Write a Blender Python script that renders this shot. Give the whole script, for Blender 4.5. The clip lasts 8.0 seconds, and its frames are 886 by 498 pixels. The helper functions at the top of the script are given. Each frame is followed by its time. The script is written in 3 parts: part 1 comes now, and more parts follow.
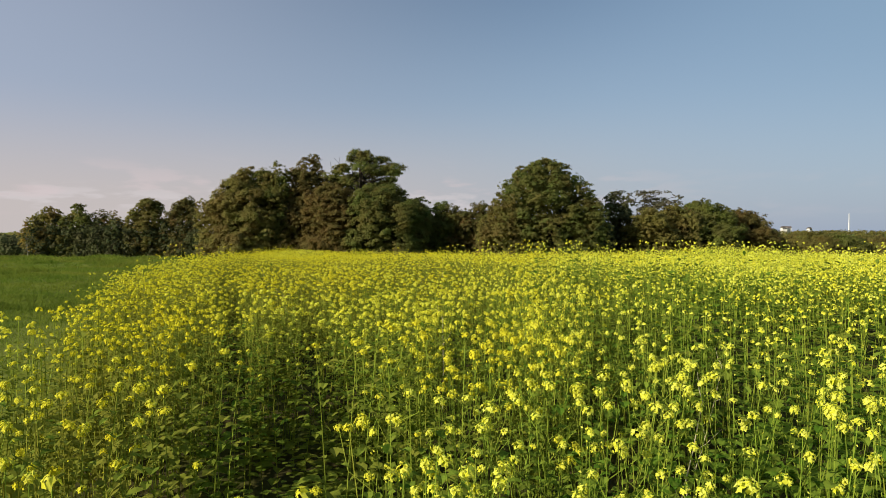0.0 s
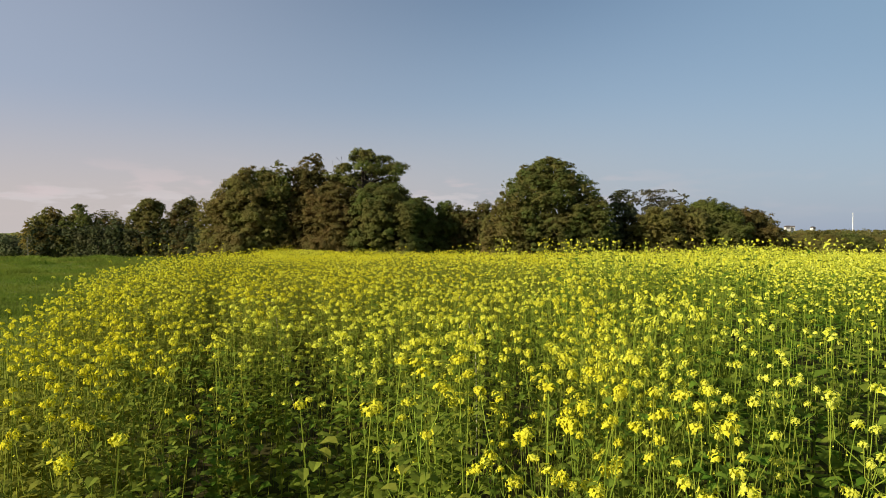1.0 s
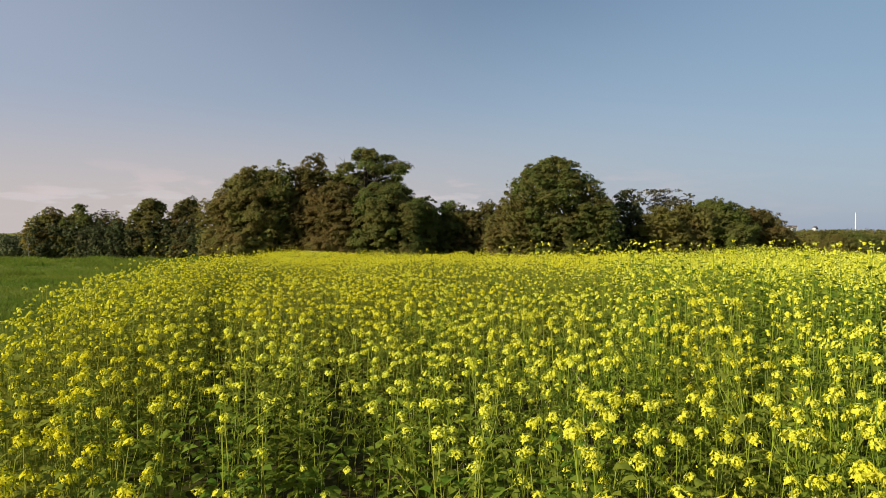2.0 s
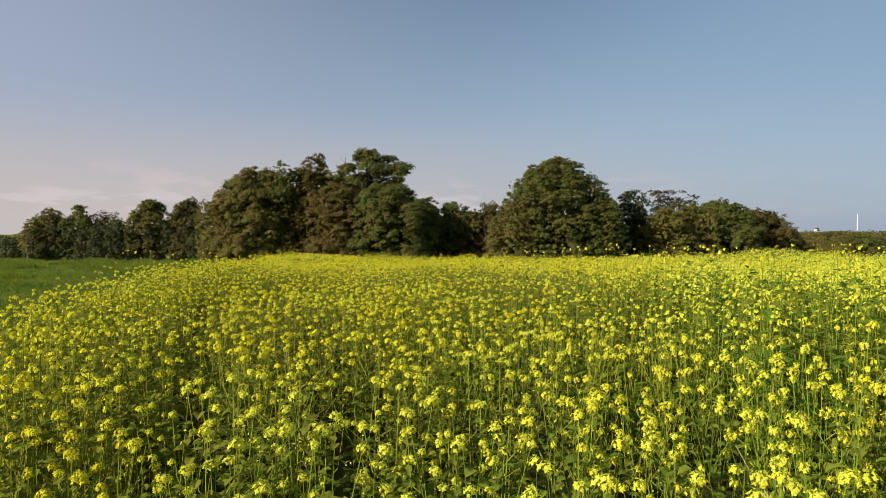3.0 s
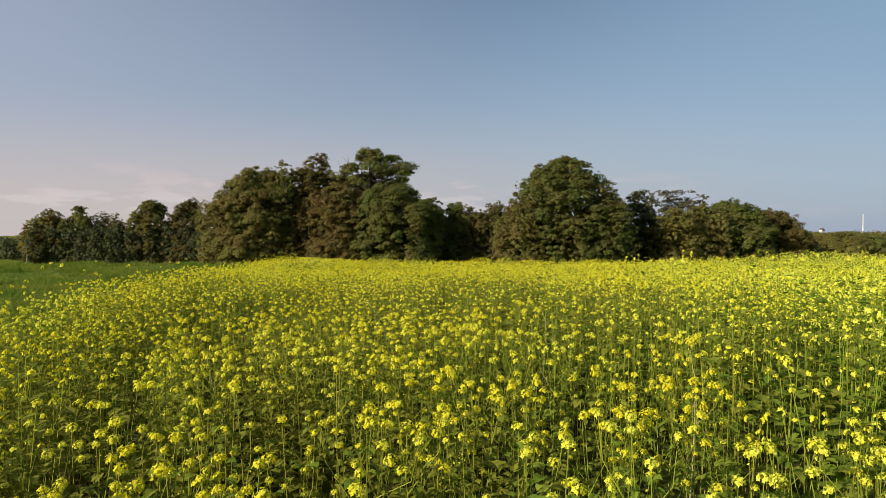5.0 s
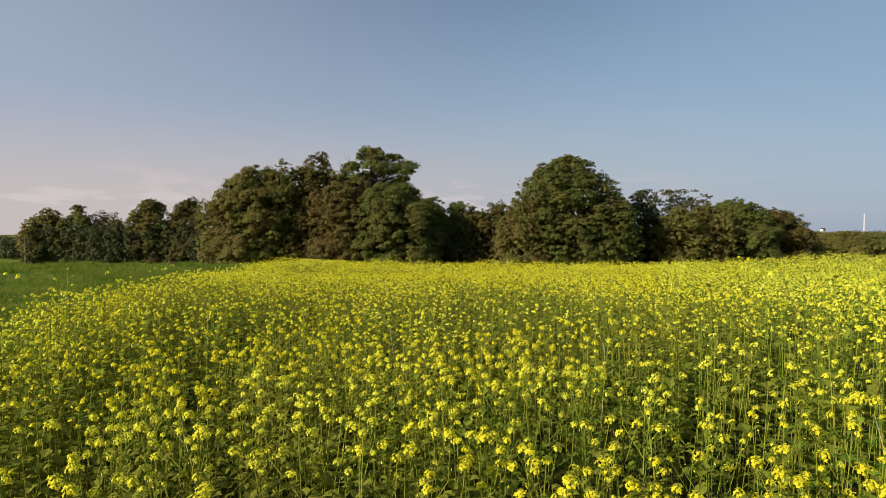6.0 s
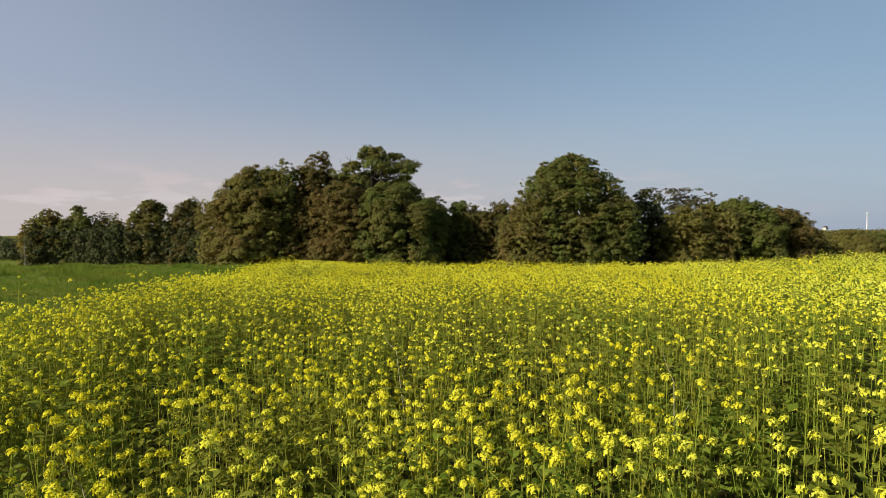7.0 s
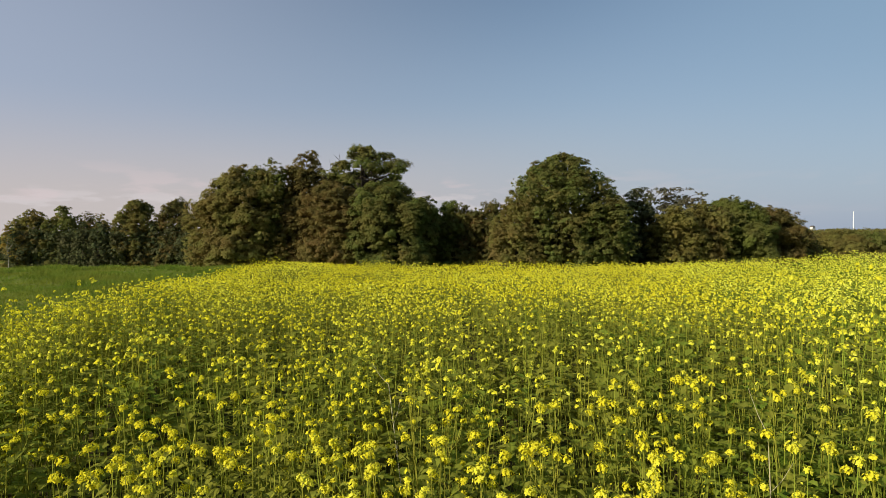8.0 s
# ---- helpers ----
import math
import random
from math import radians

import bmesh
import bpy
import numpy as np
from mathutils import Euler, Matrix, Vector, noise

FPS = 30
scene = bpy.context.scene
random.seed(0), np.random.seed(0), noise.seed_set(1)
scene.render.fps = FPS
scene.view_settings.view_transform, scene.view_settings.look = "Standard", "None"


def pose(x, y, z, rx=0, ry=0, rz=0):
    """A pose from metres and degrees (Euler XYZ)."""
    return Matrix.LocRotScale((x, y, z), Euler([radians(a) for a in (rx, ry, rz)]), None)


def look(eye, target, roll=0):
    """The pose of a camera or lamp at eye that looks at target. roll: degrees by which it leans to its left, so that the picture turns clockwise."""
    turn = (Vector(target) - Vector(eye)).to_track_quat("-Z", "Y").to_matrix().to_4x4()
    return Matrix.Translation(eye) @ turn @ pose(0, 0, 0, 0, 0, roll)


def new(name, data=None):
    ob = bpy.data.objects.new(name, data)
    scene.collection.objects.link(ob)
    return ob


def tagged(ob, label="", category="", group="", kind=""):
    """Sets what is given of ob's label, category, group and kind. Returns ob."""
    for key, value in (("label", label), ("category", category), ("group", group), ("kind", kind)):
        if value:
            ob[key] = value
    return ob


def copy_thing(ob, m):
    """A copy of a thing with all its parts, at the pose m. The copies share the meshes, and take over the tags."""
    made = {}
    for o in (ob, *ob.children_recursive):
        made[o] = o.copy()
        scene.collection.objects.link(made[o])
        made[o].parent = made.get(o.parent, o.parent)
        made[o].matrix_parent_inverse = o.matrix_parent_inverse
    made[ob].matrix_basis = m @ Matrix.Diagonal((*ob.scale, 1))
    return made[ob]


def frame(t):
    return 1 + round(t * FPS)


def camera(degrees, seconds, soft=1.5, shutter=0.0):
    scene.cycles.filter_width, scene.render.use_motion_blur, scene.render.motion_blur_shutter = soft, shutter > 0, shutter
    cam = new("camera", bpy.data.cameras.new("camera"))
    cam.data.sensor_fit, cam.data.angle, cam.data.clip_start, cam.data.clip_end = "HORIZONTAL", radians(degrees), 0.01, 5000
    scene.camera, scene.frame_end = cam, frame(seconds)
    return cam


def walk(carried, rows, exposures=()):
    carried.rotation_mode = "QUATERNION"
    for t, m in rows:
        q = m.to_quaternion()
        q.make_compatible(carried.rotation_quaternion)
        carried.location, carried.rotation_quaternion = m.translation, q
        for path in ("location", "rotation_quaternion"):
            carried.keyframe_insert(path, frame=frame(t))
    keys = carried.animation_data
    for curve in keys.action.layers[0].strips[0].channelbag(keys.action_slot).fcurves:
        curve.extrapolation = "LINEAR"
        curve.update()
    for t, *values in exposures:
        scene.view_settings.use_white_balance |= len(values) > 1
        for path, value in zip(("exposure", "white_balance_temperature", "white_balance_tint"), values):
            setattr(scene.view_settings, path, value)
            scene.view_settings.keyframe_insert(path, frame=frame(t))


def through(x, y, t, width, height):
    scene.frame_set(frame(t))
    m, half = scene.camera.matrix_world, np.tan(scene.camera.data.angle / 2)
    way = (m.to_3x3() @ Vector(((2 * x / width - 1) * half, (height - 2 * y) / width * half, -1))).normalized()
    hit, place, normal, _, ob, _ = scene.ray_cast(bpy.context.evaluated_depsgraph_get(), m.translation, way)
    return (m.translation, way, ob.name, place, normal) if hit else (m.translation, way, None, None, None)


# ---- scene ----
cam = camera(70.0, 8.0, soft=0.7)
PATH = [
    (0, (1.109, -0.79, 1.689), (1.027, 1.208, 1.647), 0.1),
    (0.5, (1.001, -0.247, 1.68), (0.915, 1.751, 1.638), 0.1),
    (1, (0.892, 0.291, 1.654), (0.803, 2.289, 1.612), 0.0),
    (2.5, (0.281, 1.799, 1.694), (0.187, 3.796, 1.652), 0.0),
    (3, (0.193, 2.331, 1.704), (0.098, 4.328, 1.666), -0.0),
    (3.5, (0.121, 2.887, 1.704), (0.024, 4.884, 1.666), 0.0),
    (4, (0.036, 3.397, 1.735), (-0.064, 5.395, 1.698), -0.1),
    (4.5, (-0.048, 3.862, 1.743), (-0.151, 5.859, 1.708), -0.1),
    (6, (-0.44, 5.188, 1.811), (-0.545, 7.185, 1.773), -0.0),
    (6.5, (-0.501, 5.648, 1.816), (-0.608, 7.645, 1.777), -0.1),
    (7, (-0.585, 6.062, 1.823), (-0.695, 8.059, 1.784), -0.2),
    (7.5, (-0.658, 6.465, 1.831), (-0.767, 8.462, 1.792), -0.2),
    (8, (-0.7, 6.885, 1.828), (-0.779, 8.883, 1.789), -0.3),
]
walk(cam, [(t, look(eye, target, roll)) for t, eye, target, roll in PATH], exposures=[(0, 0.2), (8, 0.2)])

# ---- world, sun ----
SUN_EL, SUN_AZ = radians(23), radians(234)      # azimuth clockwise from +y: behind the camera, to its left
world = bpy.data.worlds.new("sky")
scene.world = world
world.use_nodes = True
wn, wl = world.node_tree.nodes, world.node_tree.links
wn.clear()
w_out = wn.new("ShaderNodeOutputWorld")
w_bg = wn.new("ShaderNodeBackground")
w_sky = wn.new("ShaderNodeTexSky")
w_sky.sky_type = "NISHITA"
w_sky.sun_disc = False
w_sky.sun_elevation, w_sky.sun_rotation = SUN_EL, SUN_AZ
w_sky.air_density, w_sky.dust_density, w_sky.ozone_density = 1.0, 0.8, 0.7
w_bg.inputs["Strength"].default_value = 0.088


def w_math(op, a, b=0.0, c=0.0):
    q = wn.new("ShaderNodeMath")
    q.operation = op
    for sock, v in zip(q.inputs, (a, b, c)):
        if isinstance(v, bpy.types.NodeSocket):
            wl.new(v, sock)
        else:
            sock.default_value = v
    return q.outputs[0]


def w_range(v, a, b, lo=0.0, hi=1.0):
    q = wn.new("ShaderNodeMapRange")
    q.interpolation_type = "SMOOTHSTEP"
    wl.new(v, q.inputs["Value"])
    for key, val in (("From Min", a), ("From Max", b), ("To Min", lo), ("To Max", hi)):
        q.inputs[key].default_value = val
    return q.outputs[0]


def w_mix(fac, a, colour):
    q = wn.new("ShaderNodeMix")
    q.data_type = "RGBA"
    wl.new(fac, q.inputs[0])
    wl.new(a, q.inputs[6])
    q.inputs[7].default_value = (*colour, 1)
    return q.outputs[2]


# evening haze: thick near the horizon, and towards the sun's side; a low bank of thin cloud
w_co = wn.new("ShaderNodeTexCoord")
w_xyz = wn.new("ShaderNodeSeparateXYZ")
wl.new(w_co.outputs["Generated"], w_xyz.inputs[0])
side = w_math("ADD", w_math("MULTIPLY", w_xyz.outputs[0], -0.95), w_math("MULTIPLY", w_xyz.outputs[1], 0.31))
glow = w_range(side, 0.12, 1.1, 0.0, 0.8)
low = w_math("POWER", w_range(w_xyz.outputs[2], -0.05, 0.40, 1.0, 0.0), 1.0)
w_map = wn.new("ShaderNodeMapping")
w_map.inputs["Scale"].default_value = (5, 5, 22)
wl.new(w_co.outputs["Generated"], w_map.inputs[0])
w_noise = wn.new("ShaderNodeTexNoise")
w_noise.inputs["Scale"].default_value, w_noise.inputs["Detail"].default_value = 2.0, 6
wl.new(w_map.outputs[0], w_noise.inputs["Vector"])
bank = w_math("MULTIPLY", w_range(w_noise.outputs[0], 0.52, 0.66), w_math("MULTIPLY", w_range(w_xyz.outputs[2], 0.01, 0.045), w_range(w_xyz.outputs[2], 0.06, 0.125, 1.0, 0.0)))
hazy = w_mix(w_math("MULTIPLY", low, 0.92), w_sky.outputs[0], (3.08, 3.82, 5.2))
hazy = w_mix(w_math("MULTIPLY", w_range(side, -0.4, 0.25, 0.75, 0.0), w_range(w_xyz.outputs[2], 0.03, 0.3, 0.1, 1.0)), hazy, (2.35, 3.62, 5.0))
hazy = w_mix(glow, hazy, (4.05, 4.5, 5.7))
rosy = w_math("MULTIPLY", w_range(w_xyz.outputs[2], 0.03, 0.22, 1.0, 0.0), w_range(side, -0.3, 0.8, 0.03, 0.8))
hazy = w_mix(rosy, hazy, (5.95, 5.18, 4.8))
w_fine = wn.new("ShaderNodeTexNoise")
w_fine.inputs["Scale"].default_value, w_fine.inputs["Detail"].default_value = 3.4, 5
wl.new(w_map.outputs[0], w_fine.inputs["Vector"])
puffs = w_math("MULTIPLY", w_range(w_fine.outputs[0], 0.46, 0.6), w_math("MULTIPLY", w_range(w_xyz.outputs[2], 0.03, 0.046), w_range(w_xyz.outputs[2], 0.054, 0.078, 1.0, 0.0)))
hazy = w_mix(w_math("MULTIPLY", puffs, w_range(side, 0.1, 0.35, 0.0, 0.6)), hazy, (6.5, 6.0, 6.1))
cloudy = w_mix(w_math("MULTIPLY", bank, w_range(side, -0.1, 0.3, 0.08, 0.55)), hazy, (6.6, 5.6, 5.7))
wl.new(cloudy, w_bg.inputs["Color"])
wl.new(w_bg.outputs[0], w_out.inputs["Surface"])

sun = new("sun", bpy.data.lights.new("sun", "SUN"))
sun.data.energy, sun.data.angle, sun.data.color = 5.7, radians(0.6), (1.0, 0.915, 0.76)
to_sun = Vector((math.sin(SUN_AZ) * math.cos(SUN_EL), math.cos(SUN_AZ) * math.cos(SUN_EL), math.sin(SUN_EL)))
sun.matrix_basis = look((0, 0, 60), Vector((0, 0, 60)) - to_sun)


# ---- materials ----
def nodes_of(name):
    m = bpy.data.materials.new(name)
    m.use_nodes = True
    n, l = m.node_tree.nodes, m.node_tree.links
    n.clear()
    return m, n, l


def mix_colour(n, l, fac, a, b, blend="MIX"):
    mx = n.new("ShaderNodeMix")
    mx.data_type, mx.blend_type = "RGBA", blend
    for sock, v in ((mx.inputs[0], fac), (mx.inputs[6], a), (mx.inputs[7], b)):
        if isinstance(v, bpy.types.NodeSocket):
            l.new(v, sock)
        elif isinstance(v, (int, float)):
            sock.default_value = v
        else:
            sock.default_value = (*v, 1)
    return mx.outputs[2]


def noise_node(n, l, scale, detail=3.0, lo=0.35, hi=0.65):
    geo = n.new("ShaderNodeNewGeometry")
    tex = n.new("ShaderNodeTexNoise")
    tex.inputs["Scale"].default_value, tex.inputs["Detail"].default_value = scale, detail
    l.new(geo.outputs["Position"], tex.inputs["Vector"])
    ramp = n.new("ShaderNodeMapRange")
    ramp.inputs["From Min"].default_value, ramp.inputs["From Max"].default_value = lo, hi
    l.new(tex.outputs[0], ramp.inputs["Value"])
    return ramp.outputs[0]


def leaf_material(name, a, b, c, patch=0.6, through=0.35, rough=0.55, spec=0.3, c_slope=0.0):
    """Thin plant tissue: a to b leaf by leaf, c in larger patches, the last argument: more of c towards the meadow and
    up the field; lets light through.
    """
    m, n, l = nodes_of(name)
    geo = n.new("ShaderNodeNewGeometry")
    col = mix_colour(n, l, geo.outputs["Random Per Island"], a, b)
    share = noise_node(n, l, patch)
    if c_slope:
        across = n.new("ShaderNodeVectorMath")
        across.operation = "DOT_PRODUCT"
        across.inputs[1].default_value = (1.0, -0.3, 0.0)
        l.new(geo.outputs["Position"], across.inputs[0])
        ramp = n.new("ShaderNodeMapRange")
        for key, v in (("From Min", 2.0), ("From Max", -3.4), ("To Min", -c_slope), ("To Max", c_slope)):
            ramp.inputs[key].default_value = v
        l.new(across.outputs["Value"], ramp.inputs["Value"])
        both = n.new("ShaderNodeMath")
        both.operation, both.use_clamp = "ADD", True
        l.new(share, both.inputs[0])
        l.new(ramp.outputs[0], both.inputs[1])
        share = both.outputs[0]
    col = mix_colour(n, l, share, col, c)
    grain = noise_node(n, l, 60.0, 2.0, 0.2, 0.8)
    col = mix_colour(n, l, 0.25, col, mix_colour(n, l, grain, (0.35, 0.35, 0.35), (1, 1, 1)), "MULTIPLY")
    p = n.new("ShaderNodeBsdfPrincipled")
    p.inputs["Roughness"].default_value = rough
    p.inputs["Specular IOR Level"].default_value = spec
    l.new(col, p.inputs["Base Color"])
    tr = n.new("ShaderNodeBsdfTranslucent")
    l.new(col, tr.inputs["Color"])
    mx = n.new("ShaderNodeMixShader")
    mx.inputs[0].default_value = through
    out = n.new("ShaderNodeOutputMaterial")
    l.new(p.outputs[0], mx.inputs[1])
    l.new(tr.outputs[0], mx.inputs[2])
    l.new(mx.outputs[0], out.inputs["Surface"])
    return m


def solid_material(name, a, b, scale=3.0, rough=0.8, bump=0.3, fine=25.0, metal=0.0):
    m, n, l = nodes_of(name)
    col = mix_colour(n, l, noise_node(n, l, scale), a, b)
    fine_n = noise_node(n, l, fine, 5.0, 0.25, 0.75)
    col = mix_colour(n, l, 0.45, col, mix_colour(n, l, fine_n, (0.4, 0.4, 0.4), (1, 1, 1)), "MULTIPLY")
    p = n.new("ShaderNodeBsdfPrincipled")
    p.inputs["Roughness"].default_value, p.inputs["Metallic"].default_value = rough, metal
    p.inputs["Specular IOR Level"].default_value = 0.5 if rough < 0.7 else 0.05
    l.new(col, p.inputs["Base Color"])
    bp = n.new("ShaderNodeBump")
    bp.inputs["Strength"].default_value = bump
    l.new(fine_n, bp.inputs["Height"])
    l.new(bp.outputs[0], p.inputs["Normal"])
    out = n.new("ShaderNodeOutputMaterial")
    l.new(p.outputs[0], out.inputs["Surface"])
    return m


# petals: the pale second tone also has sunlit highlights painted into it
PETAL = leaf_material("mustard_petal", (0.75, 0.75, 0.042), (0.84, 0.855, 0.15), (0.80, 0.725, 0.033), 0.7, 0.36, 0.8, 0.05, 0.3)
STEM = leaf_material("mustard_stem", (0.19, 0.29, 0.026), (0.29, 0.37, 0.04), (0.29, 0.285, 0.034), 1.3, 0.25, 0.8, 0.04, 0.35)
LEAF = leaf_material("mustard_leaf", (0.10, 0.21, 0.018), (0.27, 0.36, 0.042), (0.30, 0.305, 0.042), 0.9, 0.5, 0.75, 0.06, 0.35)
GRASS = leaf_material("grass_blade", (0.105, 0.18, 0.020), (0.20, 0.27, 0.032), (0.22, 0.25, 0.034), 0.25, 0.45, 0.75, 0.08)
GROUND = solid_material("meadow_ground", (0.13, 0.165, 0.022), (0.19, 0.205, 0.034), 0.12, 0.9, 0.6, 9.0)
SOIL = solid_material("field_soil", (0.070, 0.058, 0.022), (0.070, 0.080, 0.016), 1.5, 0.95, 0.6, 18.0)
BARK = solid_material("bark", (0.09, 0.07, 0.05), (0.05, 0.045, 0.035), 1.2, 0.9, 0.8, 14.0)
PALE_BARK = solid_material("pale_bark", (0.45, 0.42, 0.36), (0.25, 0.22, 0.18), 1.2, 0.8, 0.5, 10.0)
WHITE = solid_material("white_coating", (0.78, 0.78, 0.76), (0.70, 0.70, 0.68), 0.2, 0.5, 0.05, 3.0)
RENDERED = solid_material("pale_render", (0.75, 0.72, 0.66), (0.66, 0.62, 0.55), 0.3, 0.8, 0.1, 4.0)
TILES = solid_material("roof_tile", (0.15, 0.12, 0.11), (0.10, 0.09, 0.08), 0.5, 0.8, 0.3, 4.0)
GLASS = solid_material("dark_window", (0.03, 0.035, 0.04), (0.05, 0.05, 0.06), 0.5, 0.15, 0.0, 3.0)
CROWNS = {
    "leafy": leaf_material("foliage_leafy", (0.132, 0.178, 0.044), (0.218, 0.248, 0.062), (0.222, 0.190, 0.056), 0.35, 0.62, 0.8, 0.08),
    "green": leaf_material("foliage_green", (0.168, 0.209, 0.046), (0.251, 0.280, 0.065), (0.213, 0.205, 0.058), 0.35, 0.62, 0.8, 0.08),
    "olive": leaf_material("foliage_olive", (0.197, 0.205, 0.054), (0.281, 0.279, 0.073), (0.259, 0.198, 0.064), 0.35, 0.62, 0.8, 0.08),
    "willow": leaf_material("foliage_willow", (0.251, 0.244, 0.064), (0.317, 0.291, 0.076), (0.237, 0.192, 0.056), 0.4, 0.62, 0.8, 0.08),
    "brown": leaf_material("foliage_brown", (0.258, 0.166, 0.060), (0.235, 0.186, 0.060), (0.200, 0.176, 0.054), 0.4, 0.62, 0.8, 0.08),
    "rusty": leaf_material("foliage_rusty", (0.175, 0.179, 0.051), (0.251, 0.154, 0.060), (0.152, 0.154, 0.049), 0.5, 0.62, 0.8, 0.08),
    # on the evergreen and the undergrowth this dark leaf colour holds painted shade
    "dark": leaf_material("foliage_dark", (0.078, 0.101, 0.040), (0.118, 0.134, 0.049), (0.101, 0.099, 0.043), 0.4, 0.35, 0.8, 0.08),
    "twiggy": leaf_material("foliage_twiggy", (0.123, 0.101, 0.062), (0.157, 0.134, 0.078), (0.112, 0.112, 0.056), 0.4, 0.3, 0.8, 0.08),
    "golden": leaf_material("foliage_golden", (0.436, 0.278, 0.046), (0.357, 0.278, 0.066), (0.278, 0.218, 0.053), 0.5, 0.62, 0.8, 0.08),
}
rng = np.random.default_rng(7)


# ---- shape helpers ----
def value_noise(x, y, seed=0):
    """Smooth noise in 0..1 over a plan of one-metre cells."""
    table = np.random.default_rng(seed).random((64, 64))
    x, y = np.asarray(x, float), np.asarray(y, float)
    i, j = np.floor(x).astype(int), np.floor(y).astype(int)
    u, v = x - i, y - j
    u, v = u * u * (3 - 2 * u), v * v * (3 - 2 * v)
    g = lambda a, b: table[a % 64, b % 64]
    return (g(i, j) * (1 - u) + g(i + 1, j) * u) * (1 - v) + (g(i, j + 1) * (1 - u) + g(i + 1, j + 1) * u) * v


def ease(x, a, b):
    t = np.clip((np.asarray(x, float) - a) / (b - a), 0, 1)
    return t * t * (3 - 2 * t)


def ground_z(x, y):
    """Height of the ground: a low brow, then a hollow with the trees, then far rises."""
    x, y = np.asarray(x, float), np.asarray(y, float)
    brow = 26.5 + 16.5 * ease(-x, 5, 14)
    z = -0.33 * ease(y, 9, 27) * ease(x, -14, -6) - 0.053 * np.clip(y - brow, 0, 90) * ease(y, brow - 3, brow + 6)
    z = z + 0.2 * np.exp(-(((x + 5.9) / 2.2) ** 2 + ((y - 24.5) / 4.0) ** 2))
    z = z + 0.34 * np.exp(-(((x - 12.3) / 3.2) ** 2 + ((y - 28) / 4.0) ** 2))
    z = z + 0.12 * np.exp(-(((x - 5.2) / 2.4) ** 2 + ((y - 8.0) / 2.8) ** 2))
    z = z + 0.10 * (value_noise(x / 4.0 + 9, y / 4.0 + 3, 3) - 0.5) * ease(y, -5, 6)
    swath = value_noise((0.87 * y - 0.5 * x) / 6.0 + 3, (0.87 * x + 0.5 * y) / 2.3 + 8, 17) - 0.5
    z = z + 0.40 * (1 - 0.65 * ease(y, 16, 32)) * swath * ease(crop_edge(y) - x, 2.0, 4.0) * (1 - ease(y, 50, 62)) * (1 - ease(-x, 60, 90))
    r = np.hypot(x, y)
    far = ease(r, 260, 900)
    z = z + far * (7.0 + 3 * value_noise(x / 420 + 5, y / 420 + 2, 11))
    return z


def crop_edge(y):
    """x of the crop's edge along the meadow."""
    return np.interp(y, [-7, 3.6, 5.5, 8, 10.6, 13.5, 16, 20, 26, 34, 60], [1.4, -1.75, -2.75, -3.75, -4.5, -5.25, -5.9, -6.6, -7.3, -8.0, -9.0])


def raw_mesh(name, verts, faces, mats, index=None, smooth=False):
    """A mesh from an (n,3) array and an (m,3) or (m,4) array of corners."""
    me = bpy.data.meshes.new(name)
    verts, faces = np.asarray(verts, np.float32), np.asarray(faces, np.int32)
    k = faces.shape[1]
    me.vertices.add(len(verts))
    me.vertices.foreach_set("co", verts.ravel())
    me.loops.add(faces.size)
    me.loops.foreach_set("vertex_index", faces.ravel())
    me.polygons.add(len(faces))
    me.polygons.foreach_set("loop_start", np.arange(0, faces.size, k, dtype=np.int32))
    me.polygons.foreach_set("loop_total", np.full(len(faces), k, np.int32))
    for m in mats:
        me.materials.append(m)
    if index is not None:
        me.polygons.foreach_set("material_index", np.asarray(index, np.int32))
    me.polygons.foreach_set("use_smooth", np.full(len(faces), smooth, bool))
    me.update(calc_edges=True)
    return me


def part(name, mesh, parent, label=""):
    ob = new(name, mesh)
    ob.parent = parent
    return tagged(ob, label) if label else ob


class Soup:
    """Triangles gathered under a material number."""

    def __init__(self):
        self.v, self.f, self.m, self.n = [], [], [], 0

    def add(self, verts, tris, mat=0):
        verts, tris = np.asarray(verts, float), np.asarray(tris, int)
        self.v.append(verts)
        self.f.append(tris + self.n)
        self.m.append(np.full(len(tris), mat))
        self.n += len(verts)

    def arrays(self):
        return np.concatenate(self.v), np.concatenate(self.f), np.concatenate(self.m)


def tube(points, radii, sides):
    """A tapered tube along points, as vertices and triangles."""
    points = np.asarray(points, float)
    verts, tris = [], []
    for k, p in enumerate(points):
        d = points[min(k + 1, len(points) - 1)] - points[max(k - 1, 0)]
        d = d / (np.linalg.norm(d) + 1e-9)
        a = np.cross(d, (0.31, 0.95, 0.05))
        a /= np.linalg.norm(a) + 1e-9
        b = np.cross(d, a)
        ang = np.arange(sides) * 2 * np.pi / sides
        verts.append(p + radii[k] * (np.cos(ang)[:, None] * a + np.sin(ang)[:, None] * b))
    for k in range(len(points) - 1):
        for s in range(sides):
            i, j = k * sides + s, k * sides + (s + 1) % sides
            tris += [(i, j, j + sides), (i, j + sides, i + sides)]
    return np.concatenate(verts), np.array(tris)


def frame_of(normal, spin):
    normal = normal / (np.linalg.norm(normal) + 1e-9)
    a = np.cross(normal, (0.0, 0.0, 1.0) if abs(normal[2]) < 0.9 else (1.0, 0.0, 0.0))
    a /= np.linalg.norm(a)
    b = np.cross(normal, a)
    return a * math.cos(spin) + b * math.sin(spin), b * math.cos(spin) - a * math.sin(spin), normal


